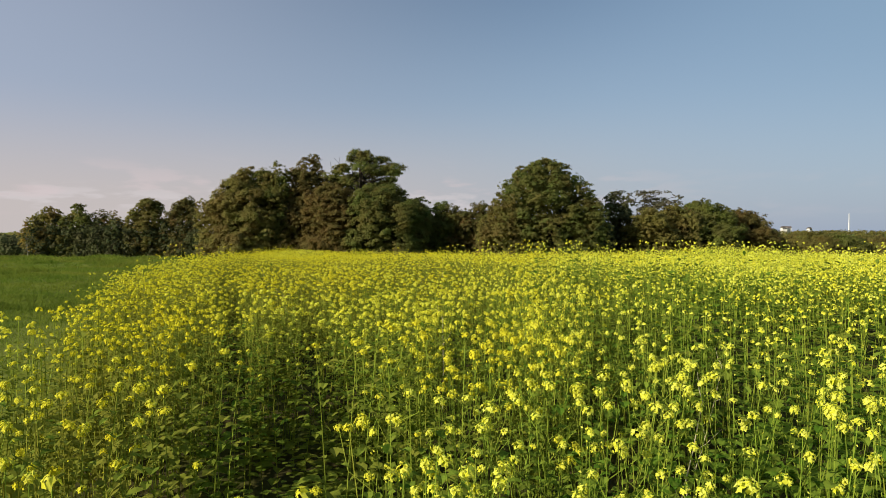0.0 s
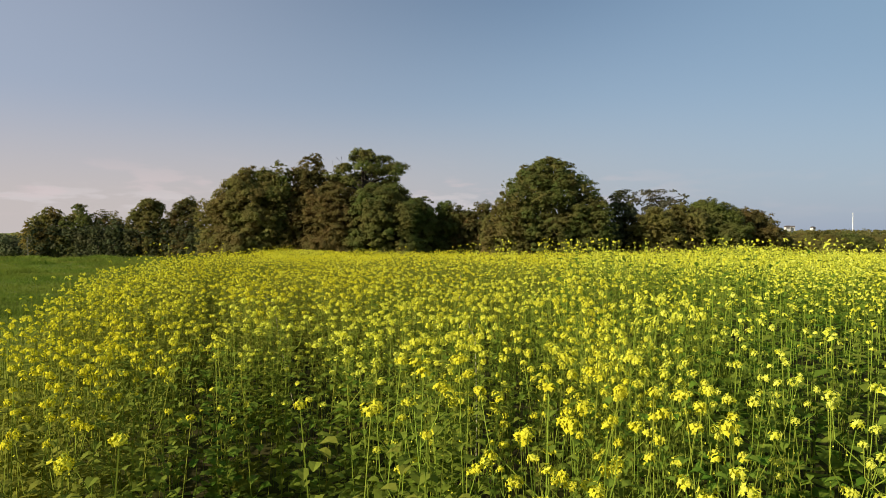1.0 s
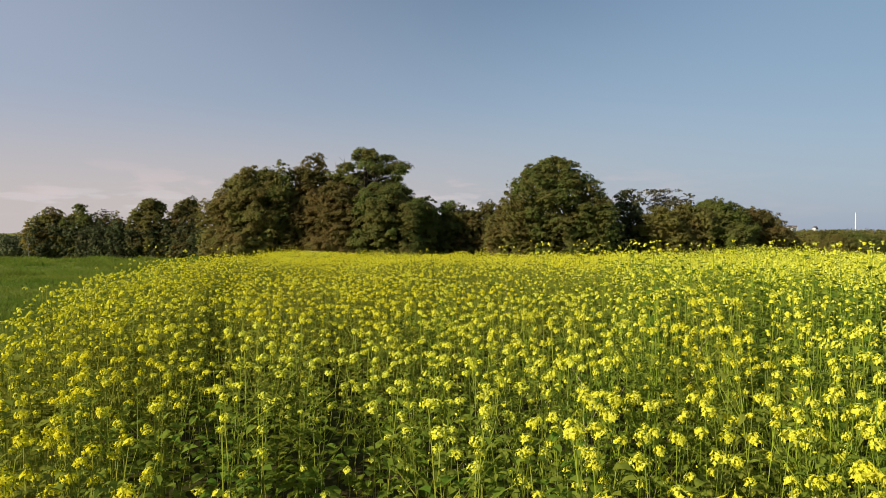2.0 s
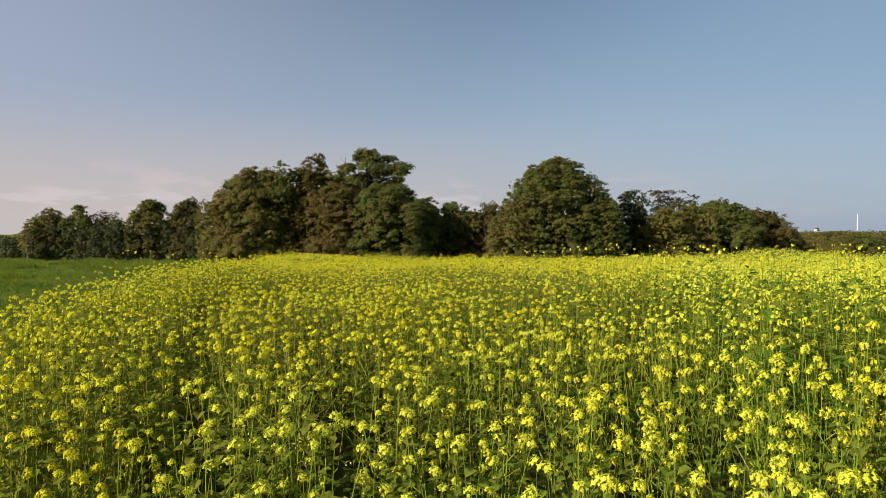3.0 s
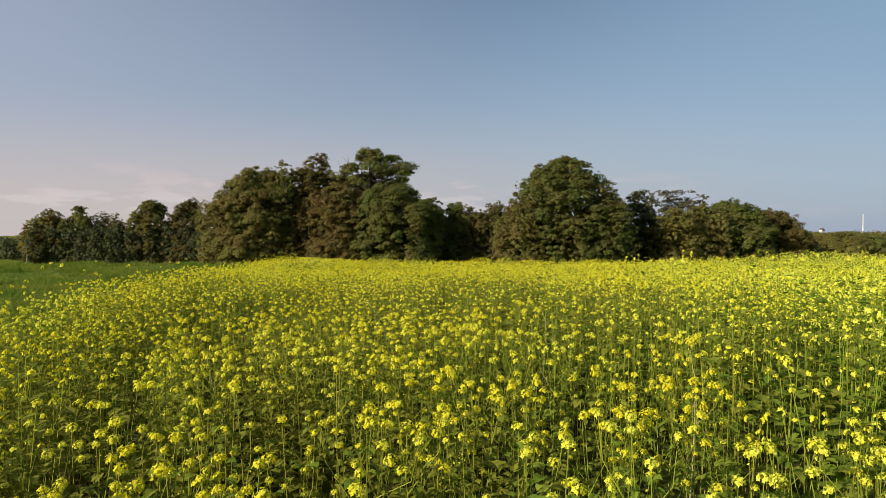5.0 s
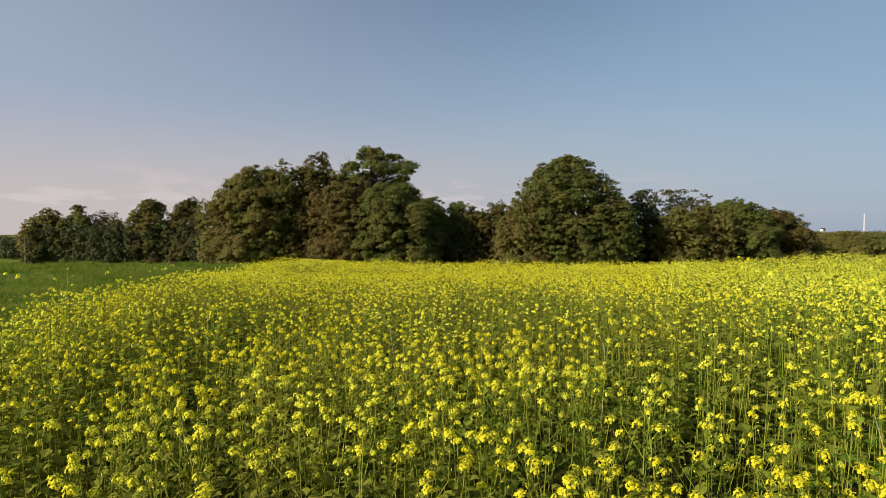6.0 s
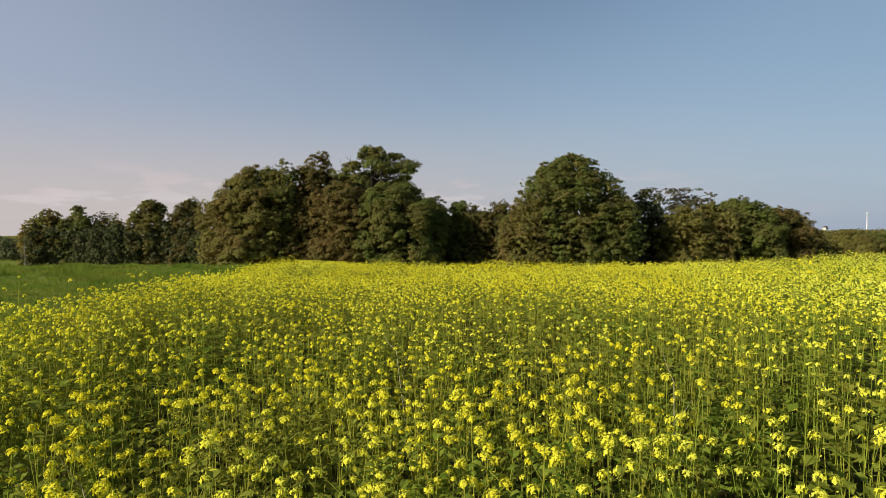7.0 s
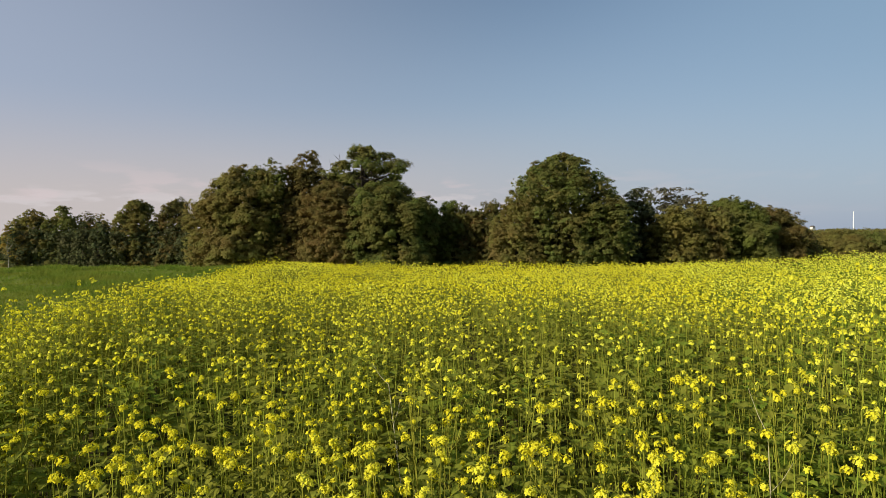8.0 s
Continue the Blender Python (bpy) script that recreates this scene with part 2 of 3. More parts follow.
def fans(centres, normals, size, stretch, r, sides=4):
    """One small flat leaf (a kite) at each centre, facing its normal: vertices and triangles."""
    n = len(centres)
    normals = normals / (np.linalg.norm(normals, axis=1, keepdims=True) + 1e-9)
    ref = r.normal(size=(n, 3))
    a = np.cross(normals, ref)
    a /= np.linalg.norm(a, axis=1, keepdims=True) + 1e-9
    b = np.cross(normals, a)
    s = (np.asarray(size) * np.ones(n))[:, None]
    bend = normals * s * r.uniform(-0.25, 0.25, (n, 1))
    v = np.stack([centres - a * s * stretch, centres - b * s * 0.55 + bend, centres + a * s * stretch, centres + b * s * 0.55 + bend], 1)
    base = np.arange(n)[:, None] * 4
    f = np.concatenate([base + [0, 1, 2], base + [0, 2, 3]])
    return v.reshape(-1, 3), f


# ---- ground ----
def graded(lo, hi, fine_lo, fine_hi, step, grow):
    mid = list(np.arange(fine_lo, fine_hi + 1e-6, step))
    up, s = [], step
    while (up[-1] if up else fine_hi) < hi:
        s *= grow
        up.append((up[-1] if up else fine_hi) + s)
    down, s = [], step
    while (down[-1] if down else fine_lo) > lo:
        s *= grow
        down.append((down[-1] if down else fine_lo) - s)
    return np.array(down[::-1] + mid + up)


def sheet(name, xs, ys, height, mats):
    gx, gy = np.meshgrid(xs, ys)
    v = np.stack([gx.ravel(), gy.ravel(), height(gx, gy).ravel()], 1)
    w = len(xs)
    i = (np.arange(len(ys) - 1)[:, None] * w + np.arange(w - 1)).ravel()
    return raw_mesh(name, v, np.stack([i, i + 1, i + w + 1, i + w], 1), mats, smooth=True)


ground = tagged(new("ground", sheet("ground", graded(-3000, 3000, -40, 30, 0.9, 1.12), graded(-2500, 3500, -8, 62, 0.9, 1.12), ground_z, [GROUND])),
                "gently rolling green meadow ground reaching the horizon", "ground", kind="structure")


def soil_sheet():
    ys = np.arange(-6.4, 39, 0.8)
    t = np.linspace(0, 1, 50)
    x = crop_edge(ys)[:, None] + 0.15 + t[None, :] * (26 - crop_edge(ys)[:, None])
    y = np.repeat(ys[:, None], len(t), 1)
    v = np.stack([x.ravel(), y.ravel(), (ground_z(x, y) + 0.03).ravel()], 1)
    w = len(t)
    i = (np.arange(len(ys) - 1)[:, None] * w + np.arange(w - 1)).ravel()
    return raw_mesh("field_soil", v, np.stack([i, i + 1, i + w + 1, i + w], 1), [SOIL], smooth=True)


tagged(new("field_soil", soil_sheet()), "dark brown to olive soil with low weeds under the mustard crop", "soil", kind="structure")


# ---- trees ----
def slivers(centres, normals, size, r):
    """One small pointed leaf (a triangle) at each centre, facing its normal."""
    n = len(centres)
    normals = normals / (np.linalg.norm(normals, axis=1, keepdims=True) + 1e-9)
    a = np.cross(normals, r.normal(size=(n, 3)))
    a /= np.linalg.norm(a, axis=1, keepdims=True) + 1e-9
    b = np.cross(normals, a)
    s = (np.asarray(size) * np.ones(n))[:, None]
    v = np.stack([centres + a * s * 1.3, centres - a * s * 0.7 - b * s * 0.8, centres - a * s * 0.7 + b * s * 0.8], 1)
    return v.reshape(-1, 3), np.arange(3 * n).reshape(-1, 3)


def crown_mesh(r, lobes, leaf, cover, flat, inner, material, airy, heart):
    """Leaves on small sprays that cover the outer side of each lobe (x, y, z, radius), with coarser leaves
    inside each and at the places of heart."""
    lobes = np.asarray(lobes, float)
    axis = np.array([lobes[:, 0].mean(), lobes[:, 1].mean(), lobes[:, 2].mean() - 0.35 * np.ptp(lobes[:, 2]) - 0.5])
    m = np.maximum(4, (cover * 9.0 * lobes[:, 3] ** 2).astype(int))
    own = np.repeat(np.arange(len(lobes)), m)
    d = r.normal(size=(len(own), 3))
    d /= np.linalg.norm(d, axis=1, keepdims=True)
    out = lobes[own, :3] - axis
    out /= np.linalg.norm(out, axis=1, keepdims=True) + 1e-6
    away = (d * out).sum(1, keepdims=True)
    d = np.where(away < -0.25, d - 2 * away * out, d)
    spray = lobes[own, :3] + d * lobes[own, 3:4] * np.array([1, 1, flat]) * r.uniform(0.72, 1.06, (len(own), 1))
    rad = np.clip(0.30 * lobes[own, 3], 0.22, 0.62) * r.uniform(0.65, 1.3, len(own))
    keep = r.random(len(own)) > airy
    spray, rad, d, out = spray[keep], rad[keep], d[keep], out[keep]
    per = np.maximum(6, (rad ** 2 * 3.0 / leaf ** 2).astype(int))
    w = np.repeat(np.arange(len(rad)), per)
    e = r.normal(size=(len(w), 3))
    e /= np.linalg.norm(e, axis=1, keepdims=True)
    e[:, 2] = np.where(e[:, 2] < -0.35, -e[:, 2], e[:, 2])
    p = spray[w] + e * rad[w][:, None] * np.array([1.0, 1.0, 0.85]) * r.uniform(0.45, 1.15, (len(w), 1))
    nrm = 0.7 * e + 0.45 * d[w] + 0.35 * out[w] + r.normal(size=e.shape) * 0.27 + np.array([0, 0, 0.3])
    size = leaf * r.uniform(0.65, 1.35, len(w))
    k = np.repeat(np.arange(len(lobes)), np.maximum(2, (inner * 5 * lobes[:, 3] ** 2).astype(int)))
    g = r.normal(size=(len(k), 3))
    g /= np.linalg.norm(g, axis=1, keepdims=True)
    q = lobes[k, :3] + g * lobes[k, 3:4] * np.array([0.6, 0.6, 0.6 * flat]) * r.uniform(0.3, 1, (len(k), 1))
    coarse = np.concatenate([np.minimum(0.42, 0.3 * lobes[k, 3]), np.full(len(heart), 0.34)])
    v, f = slivers(np.concatenate([p, q, heart]), np.concatenate([nrm, g, r.normal(size=heart.shape)]), np.concatenate([size, coarse]), r)
    v[:, 2] = np.maximum(v[:, 2], 0.02)
    return raw_mesh("crown", v, f, [material])


SHAPES = {   # crown outline: share of the half-width at shares of the crown's height, from its foot to its top
    "bush": ([0, 0.2, 0.5, 0.72, 0.88, 1], [0.92, 1.0, 1.0, 0.94, 0.74, 0.35]),
    "dome": ([0, 0.2, 0.5, 0.7, 0.85, 0.94, 1], [0.9, 1.0, 1.0, 0.93, 0.76, 0.54, 0.25]),
    "oak": ([0, 0.25, 0.5, 0.75, 0.9, 1], [0.95, 1.0, 0.9, 0.72, 0.5, 0.3]),
    "column": ([0, 0.2, 0.6, 0.85, 1], [0.95, 1.0, 1.0, 0.85, 0.5]),
    "sparse": ([0, 0.3, 0.6, 0.85, 1], [0.25, 0.8, 1.0, 0.8, 0.3]),
}


def tree(kind, x, y, top, half, seed):
    """One tree or shrub whose crown reaches the height top; half: half its crown's width."""
    r = np.random.default_rng(seed)
    z0 = float(ground_z(x, y)) - 0.05
    high = top - z0
    shape = {"oak": "oak", "dome": "dome", "dark": "column", "sparse": "sparse", "birch": "oak"}.get(kind, "bush")
    foot = {"oak": 0.64, "sparse": 0.3, "birch": 0.32, "dome": 0.12}.get(kind, 0.06) * high
    hs, ws = SHAPES[shape]
    material = CROWNS[{"oak": "leafy", "dome": "leafy", "sparse": "twiggy", "birch": "golden", "low": "olive", "shade_thicket": "dark"}.get(kind, kind)]
    words = {"oak": ("tall spreading oak with open layered dark green crown", "tree"),
             "dome": ("broad round-crowned tree with dense dark green leaves", "tree"),
             "sparse": ("half-bare tree with thin twigs and few brownish leaves", "tree"),
             "birch": ("slim pale-barked birch with golden autumn leaves", "tree"),
             "dark": ("dense upright evergreen tree with shade put into its dark leaf colour", "tree"),
             "brown": ("leafy tree turning brown in early autumn", "tree"),
             "rusty": ("green tree with rust-coloured autumn leaves", "tree"),
             "willow": ("yellowish olive willow shrub beside the field", "shrub"),
             "shade_thicket": ("dense thicket put under a row of trees, dark for the shade there", "shrub"),
             "low": ("low dark shrub under the trees", "shrub")}.get(kind, ("bushy green broadleaf tree at the field's edge", "tree"))
    name = {"oak": "oak_tree", "birch": "birch_tree", "willow": "willow_shrub", "low": "low_shrub", "shade_thicket": "shade_thicket", "dark": "evergreen_tree"}.get(kind, "broadleaf_tree")
    thing = tagged(new(name), words[0], words[1], "trees behind the field")
    thing.location = (x, y, z0)

    # trunk and limbs
    lean = r.normal(0, 0.02, 2) * high
    rad = max(0.06, 0.016 * high + 0.012 * half) * (0.45 if kind in ("birch", "sparse") else 1)
    stem_top = max(foot * 1.5, high * (0.42 if shape != "oak" else 0.52))
    ks = np.linspace(0, 1, 6)
    tp = np.stack([lean[0] * ks ** 1.5 + r.normal(0, 0.05, 6) * ks, lean[1] * ks ** 1.5 + r.normal(0, 0.05, 6) * ks, ks * stem_top], 1)
    v, f = tube(tp, rad * (1.25 - 0.8 * ks) * np.array([1.35, 1, 1, 1, 1, 1]), 8)
    bark = PALE_BARK if kind == "birch" else BARK
    part("trunk", raw_mesh("trunk", v, f, [bark], smooth=True), thing)

    def outline(h):
        return np.interp(h, hs, ws) * half

    # lobes: the rounded masses of which the crown is made
    flat = {"oak": 0.5, "sparse": 0.6}.get(kind, 0.95)
    n_lobe = {"oak": 42, "dome": 270, "sparse": 14, "low": 16, "birch": 16, "shade_thicket": 20}.get(kind, int(36 + 11 * min(half, 7)) if seed < 300 else 26)
    lobes = []
    for k in range(n_lobe):
        h = r.random()
        while r.random() > math.sqrt(outline(h) / half):
            h = r.random()
        a = k * 2.399 + r.uniform(-0.5, 0.5)
        big = half * (r.uniform(0.14, 0.25) if kind == "oak" else r.uniform(0.09, 0.18) if kind == "dome" else r.uniform(0.18, 0.33))
        big = min(max(big, 0.5), 2.1)
        reach = max(0.0, outline(h) * r.uniform(0.88, 1.06) - 0.8 * big) * (r.uniform(0.4, 1.0) if kind == "oak" else math.sqrt(r.uniform(0.35, 1.0)))
        cz = foot + h * (high - foot - 0.95 * big * flat)
        lobes.append((math.cos(a) * reach, math.sin(a) * reach, max(cz, 0.4 * big), big))
    for k in range(5):      # the tip
        top = min(1.6, max(0.5, 0.2 * half)) * (1.15 - 0.07 * k)
        a, reach = r.uniform(0, 6.28), outline(0.72 + 0.07 * k) * 0.3 * (1 - 0.22 * k)
        lobes.append((math.cos(a) * reach, math.sin(a) * reach, foot + (0.76 + 0.06 * k) * (high - foot) - top * flat, top))

    n_limb = {"low": 3, "shade_thicket": 3, "birch": 4, "oak": 14, "dome": 9, "sparse": 11}.get(kind, 6)
    twigs = []
    for k in range(n_limb):
        start = tp[0] + (tp[-1] - tp[0]) * r.uniform(0.45, 0.98)
        end = np.array(lobes[(k * len(lobes)) // n_limb][:3])
        mid = (start + end) / 2 + np.array([0, 0, -0.06 * high]) + r.normal(0, 0.05 * half, 3)
        q = np.linspace(0, 1, 6)[:, None]
        pts = (1 - q) ** 2 * start + 2 * q * (1 - q) * mid + q ** 2 * end
        v, f = tube(pts, rad * np.linspace(0.55, 0.07, 6), 5)
        limb = part("limb", raw_mesh("limb", v, f, [bark], smooth=True), thing)
        soup = Soup()
        for b in range({"sparse": 16, "oak": 6, "dome": 5, "brown": 7}.get(kind, 3)):
            p0 = pts[r.integers(2, 6)]
            dv = r.normal(size=3) + np.array([0, 0, 0.7])
            tip = p0 + dv / np.linalg.norm(dv) * half * r.uniform(0.22, 0.45)
            tip[2] = min(tip[2], high * (0.97 if kind == "brown" else 0.92))
            v, f = tube(np.stack([p0, (p0 + tip) / 2 + r.normal(0, 0.04 * half, 3), tip]), rad * np.array([0.18, 0.1, 0.03]) + (0.022 if kind == "sparse" else 0), 4)
            soup.add(v, f)
            twigs.append((*tip, min(0.8, half * r.uniform(0.09, 0.15))))
        v, f, _ = soup.arrays()
        tagged(part("branch", raw_mesh("branch", v, f, [bark], smooth=True), limb), kind="stuff")

    # crown
    low_growth = seed >= 300
    if kind == "sparse":
        lobes = twigs
    leaf = 0.23 if low_growth else {"sparse": 0.14, "oak": 0.125, "dome": 0.13, "birch": 0.14}.get(kind, 0.14)
    airy = {"sparse": 0.1, "oak": 0.28, "dark": 0.0, "brown": 0.2, "birch": 0.1}.get(kind, 0.05 if x < -50 and not low_growth else 0.08)
    cover = {"sparse": 2.0, "dark": 0.9, "oak": 0.8, "dome": 0.95}.get(kind, 0.9 if x < -50 else 0.72)
    inner = {"sparse": 0.0, "oak": 0.3, "birch": 0.3, "dome": 0.6}.get(kind, 0.5)
    n_heart = 0 if kind in ("sparse", "oak", "birch") else int((28 if x > -50 else 20) * half * (high - foot))
    hh, ha = r.random(n_heart) * 0.9, r.uniform(0, 2 * np.pi, n_heart)
    hr = outline(hh) * 0.62 * np.sqrt(r.random(n_heart))
    heart = np.stack([np.cos(ha) * hr, np.sin(ha) * hr, foot + hh * (high - foot) * 0.92], 1)
    part("crown", crown_mesh(r, lobes, leaf, cover, flat, inner, material, airy, heart), thing)
    return thing


TREES = [
    ("birch", -93.4, 131.0, 4.5, 1.6),
    ("olive", -95.6, 136.5, 6.0, 2.7),
    ("olive", -91.8, 136.2, 8.1, 3.4),
    ("leafy", -85.5, 136.5, 8.7, 3.4),
    ("rusty", -81.3, 137.8, 7.6, 2.4),
    ("olive", -78.7, 138.9, 7.3, 2.2),
    ("leafy", -75.8, 139.1, 6.0, 1.7),
    ("olive", -69.4, 136.4, 10.0, 3.8),
    ("rusty", -61.8, 136.8, 10.2, 3.9),
    ("olive", -39.0, 101.0, 9.3, 4.3),
    ("olive", -34.2, 101.3, 12.8, 6.2),
    ("leafy", -30.2, 100.5, 13.9, 3.6),
    ("brown", -25.6, 103.8, 15.0, 4.6),
    ("brown", -26.6, 100.9, 10.0, 3.2),
    ("oak", -16.9, 105.2, 16.1, 7.5),
    ("leafy", -12.4, 99.5, 9.9, 6.6),
    ("brown", -20.4, 100.1, 10.2, 5.6),
    ("leafy", -8.4, 117.7, 8.9, 4.4),
    ("leafy", -2.8, 104.0, 7.3, 4.1),
    ("rusty", 2.2, 103.3, 7.3, 4.2),
    ("dome", 12.9, 98.9, 13.8, 8.1),
    ("olive", 6.3, 95.5, 7.9, 4.1),
    ("leafy", 18.6, 96.2, 8.3, 4.1),
    ("dark", 25.7, 105.6, 9.3, 3.4),
    ("sparse", 36.3, 123.2, 11.3, 5.5),
    ("willow", 29.6, 101.5, 6.35, 3.6),
    ("olive", 35.0, 103.9, 7.0, 3.9),
    ("green", 40.7, 107.4, 7.9, 5.0),
    ("brown", 47.8, 110.8, 6.4, 4.7),
    ("leafy", 52.9, 115.2, 4.9, 3.0),
    ("rusty", 59.0, 121.5, 2.9, 2.4),
    ("willow", 69.6, 130.1, 2.5, 6.0),
    ("green", 76.0, 130.4, 2.4, 4.5),
    ("olive", 84.5, 132.9, 2.0, 5.0),
]
for k, (kind, x, y, top, half) in enumerate(TREES):
    tree(kind, x, y, top, half * (1.35 if x < -50 else 1.28 if x > 28 else 1.08 if kind == "dome" else 1.15), 100 + k)
# undergrowth and saplings that close the foot of the wood
for k in range(22):
    tree(("low", "leafy", "rusty")[k % 3], -38 + k * 3.45, (104 if k < 18 else 113) + 2.0 * math.sin(k * 2.1), 4.6 + 1.1 * math.sin(k * 1.3), 3.4, 300 + k)
# dense growth added at the left row's foot, its dark leaves imitating canopy shade
for k in range(11):
    tree("shade_thicket", -93.5 + k * 3.6, 133.5 + 1.2 * math.sin(k), 4.9 + 0.5 * math.sin(k * 1.7), 3.3, 330 + k)
for k in range(9):
    tree(("olive", "low", "leafy")[k % 3], 27 + k * 6.0, 113 + k * 2.4, 4.2 - 0.46 * k + 0.5 * math.sin(k * 1.9), 4.2, 350 + k)


# ---- far distance ----
def far_woods():
    r = np.random.default_rng(5)
    n = 900
    x = np.concatenate([r.uniform(150, 900, n), r.uniform(-440, -170, n // 2)])
    y = np.concatenate([r.uniform(380, 900, n), r.uniform(270, 480, n // 2)])
    z = ground_z(x, y)
    c = np.stack([x, y, z + 1.8, r.uniform(2.5, 5.0, len(x))], 1)
    x, y = r.uniform(-215, -112, 260), r.uniform(180, 225, 260)
    c = np.concatenate([c, np.stack([x, y, ground_z(x, y) + r.uniform(1.5, 5.5, 260), r.uniform(1.8, 3.0, 260)], 1)])
    close = np.arange(len(c)) >= len(c) - 260
    w = np.repeat(np.arange(len(c)), np.where(close, 130, 34))
    d = r.normal(size=(len(w), 3))
    d /= np.linalg.norm(d, axis=1, keepdims=True)
    v, f = slivers(c[w, :3] + d * c[w, 3:4] * np.array([1, 1, 0.75]) * r.uniform(0.5, 1.1, (len(w), 1)), d + r.normal(size=d.shape) * 0.3 + np.array([0, 0, 0.3]), r.uniform(0.7, 1.4, len(w)) * np.where(close[w], 0.4, 1), r)
    return raw_mesh("distant_woodland", v, f, [CROWNS["olive"], CROWNS["dark"]], close[w])


tagged(new("distant_woodland", far_woods()), "hazy olive woodland on the far rise", "woodland", kind="stuff")


def far_mast(x, y, top):
    z0 = float(ground_z(x, y)) - 0.3
    ob = tagged(new("mast"), "slender white tapering mast on the far rise", "mast")
    ob.location = (x, y, z0)
    h = top - z0
    v, f = tube([(0, 0, 0), (0, 0, 0.5 * h), (0, 0, h)], [0.62, 0.5, 0.36], 16)
    part("tower", raw_mesh("tower", v, f, [WHITE], smooth=True), ob)
    v, f = tube([(0, 0, 0), (0, 0, 0.8), (0, 0, 0.81)], [2.0, 2.0, 0.01], 16)
    part("footing", raw_mesh("footing", v, f, [RENDERED]), ob)
    v, f = tube([(0, 0, h), (0, 0, h + 0.5), (0, 0, h + 0.9), (0, 0, h + 0.95)], [0.5, 0.5, 0.32, 0.01], 16)
    part("cap", raw_mesh("cap", v, f, [WHITE]), ob)


far_mast(410.9, 700, 25.4)


def box_arrays(x0, x1, y0, y1, z0, z1):
    v = [(x, y, z) for z in (z0, z1) for y in (y0, y1) for x in (x0, x1)]
    f = [(0, 2, 3, 1), (4, 5, 7, 6), (0, 1, 5, 4), (2, 6, 7, 3), (0, 4, 6, 2), (1, 3, 7, 5)]
    return v, f


def far_house(x, y, turn, w, d, h, lift):
    ob = tagged(new("house"), "small pale rendered house with pitched roof, far away", "house", "houses on the far rise")
    ob.matrix_basis = pose(x, y, float(ground_z(x, y)) + lift, 0, 0, turn)
    v, f = box_arrays(-w / 2, w / 2, -d / 2, d / 2, -8, h)
    part("wall", raw_mesh("wall", v, f, [RENDERED]), ob)
    e, p = 0.4, h + 0.42 * d
    v = [(-w / 2 - e, -d / 2 - e, h - 0.1), (w / 2 + e, -d / 2 - e, h - 0.1), (w / 2 + e, d / 2 + e, h - 0.1), (-w / 2 - e, d / 2 + e, h - 0.1), (-w / 2 - e, 0, p), (w / 2 + e, 0, p)]
    part("roof", raw_mesh("roof", v, [(0, 1, 5), (0, 5, 4), (2, 3, 4), (2, 4, 5), (0, 4, 3), (1, 2, 5), (0, 3, 2), (0, 2, 1)], [TILES]), ob)
    for k in range(4):
        wx = -w / 2 + (k + 0.5) * w / 4
        v, f = box_arrays(wx - 0.5, wx + 0.5, -d / 2 - 0.04, -d / 2 + 0.05, h - 1.9, h - 0.6)
        part("window", raw_mesh("window", v, f, [GLASS]), ob)


for hx, hy, turn, w, d, h, lift in ((400, 820, 12, 5, 4, 3, 5.4), (414, 845, -25, 5, 4, 3, 6.0), (421, 850, -15, 6, 4.5, 3, 5.6), (440, 835, 30, 5, 4, 3, 4.6)):
    far_house(hx, hy, turn, w, d, h, lift)


# ---- meadow grass ----
def meadow_grass():
    r = np.random.default_rng(21)
    pts = []
    for y0, y1, wide, dens in ((-6, 1.5, 8, 30), (1.5, 10, 9, 100), (10, 18, 16, 70), (18, 30, 26, 38), (30, 56, 44, 15)):
        n = int((y1 - y0) * wide * dens)
        y = r.uniform(y0, y1, n)
        x = crop_edge(y) + 0.25 - r.random(n) * wide
        pts.append(np.stack([x, y], 1))
    p = np.concatenate(pts)
    off = crop_edge(p[:, 1]) - p[:, 0]
    stay = r.random(len(p)) < 0.75 + 0.25 * ease(off, 1.9, 3.2)     # a mown strip lies along the crop
    p, off = p[stay], off[stay]
    along, across = 0.87 * p[:, 1] - 0.5 * p[:, 0], 0.87 * p[:, 0] + 0.5 * p[:, 1]
    tuft = 0.75 * value_noise(along / 5.5, across / 1.5, 31) + 0.25 * value_noise(p[:, 0] / 0.9, p[:, 1] / 0.9, 32)
    rough = ease(off, 2.0, 3.4)
    h = 0.035 + rough * (0.05 + 0.22 * ease(tuft, 0.42, 0.66))
    far = np.hypot(p[:, 0], p[:, 1])
    wide = 0.0025 + 0.00045 * far
    z = ground_z(p[:, 0], p[:, 1])
    n = len(p)
    verts, faces = [], []
    for b in range(6):
        a = r.uniform(0, 2 * np.pi, n)
        lean = r.uniform(0.5, 1.7, n) * h
        ox, oy = r.normal(0, 0.08, n), r.normal(0, 0.08, n)
        bx, by = p[:, 0] + ox, p[:, 1] + oy
        hh = h * r.uniform(0.6, 1.2, n)
        wx, wy = -np.sin(a) * wide, np.cos(a) * wide
        v = np.stack([np.stack([bx - wx, by - wy, z - 0.01], 1), np.stack([bx + wx, by + wy, z - 0.01], 1),
                      np.stack([bx + np.cos(a) * lean, by + np.sin(a) * lean, z + hh], 1)], 1)
        verts.append(v.reshape(-1, 3))
        faces.append(np.arange(n * 3).reshape(-1, 3) + b * n * 3)
    return raw_mesh("meadow_grass", np.concatenate(verts), np.concatenate(faces), [GRASS])


tagged(new("meadow_grass", meadow_grass()), "green tufted meadow grass beside the mustard crop", "grass", kind="stuff")


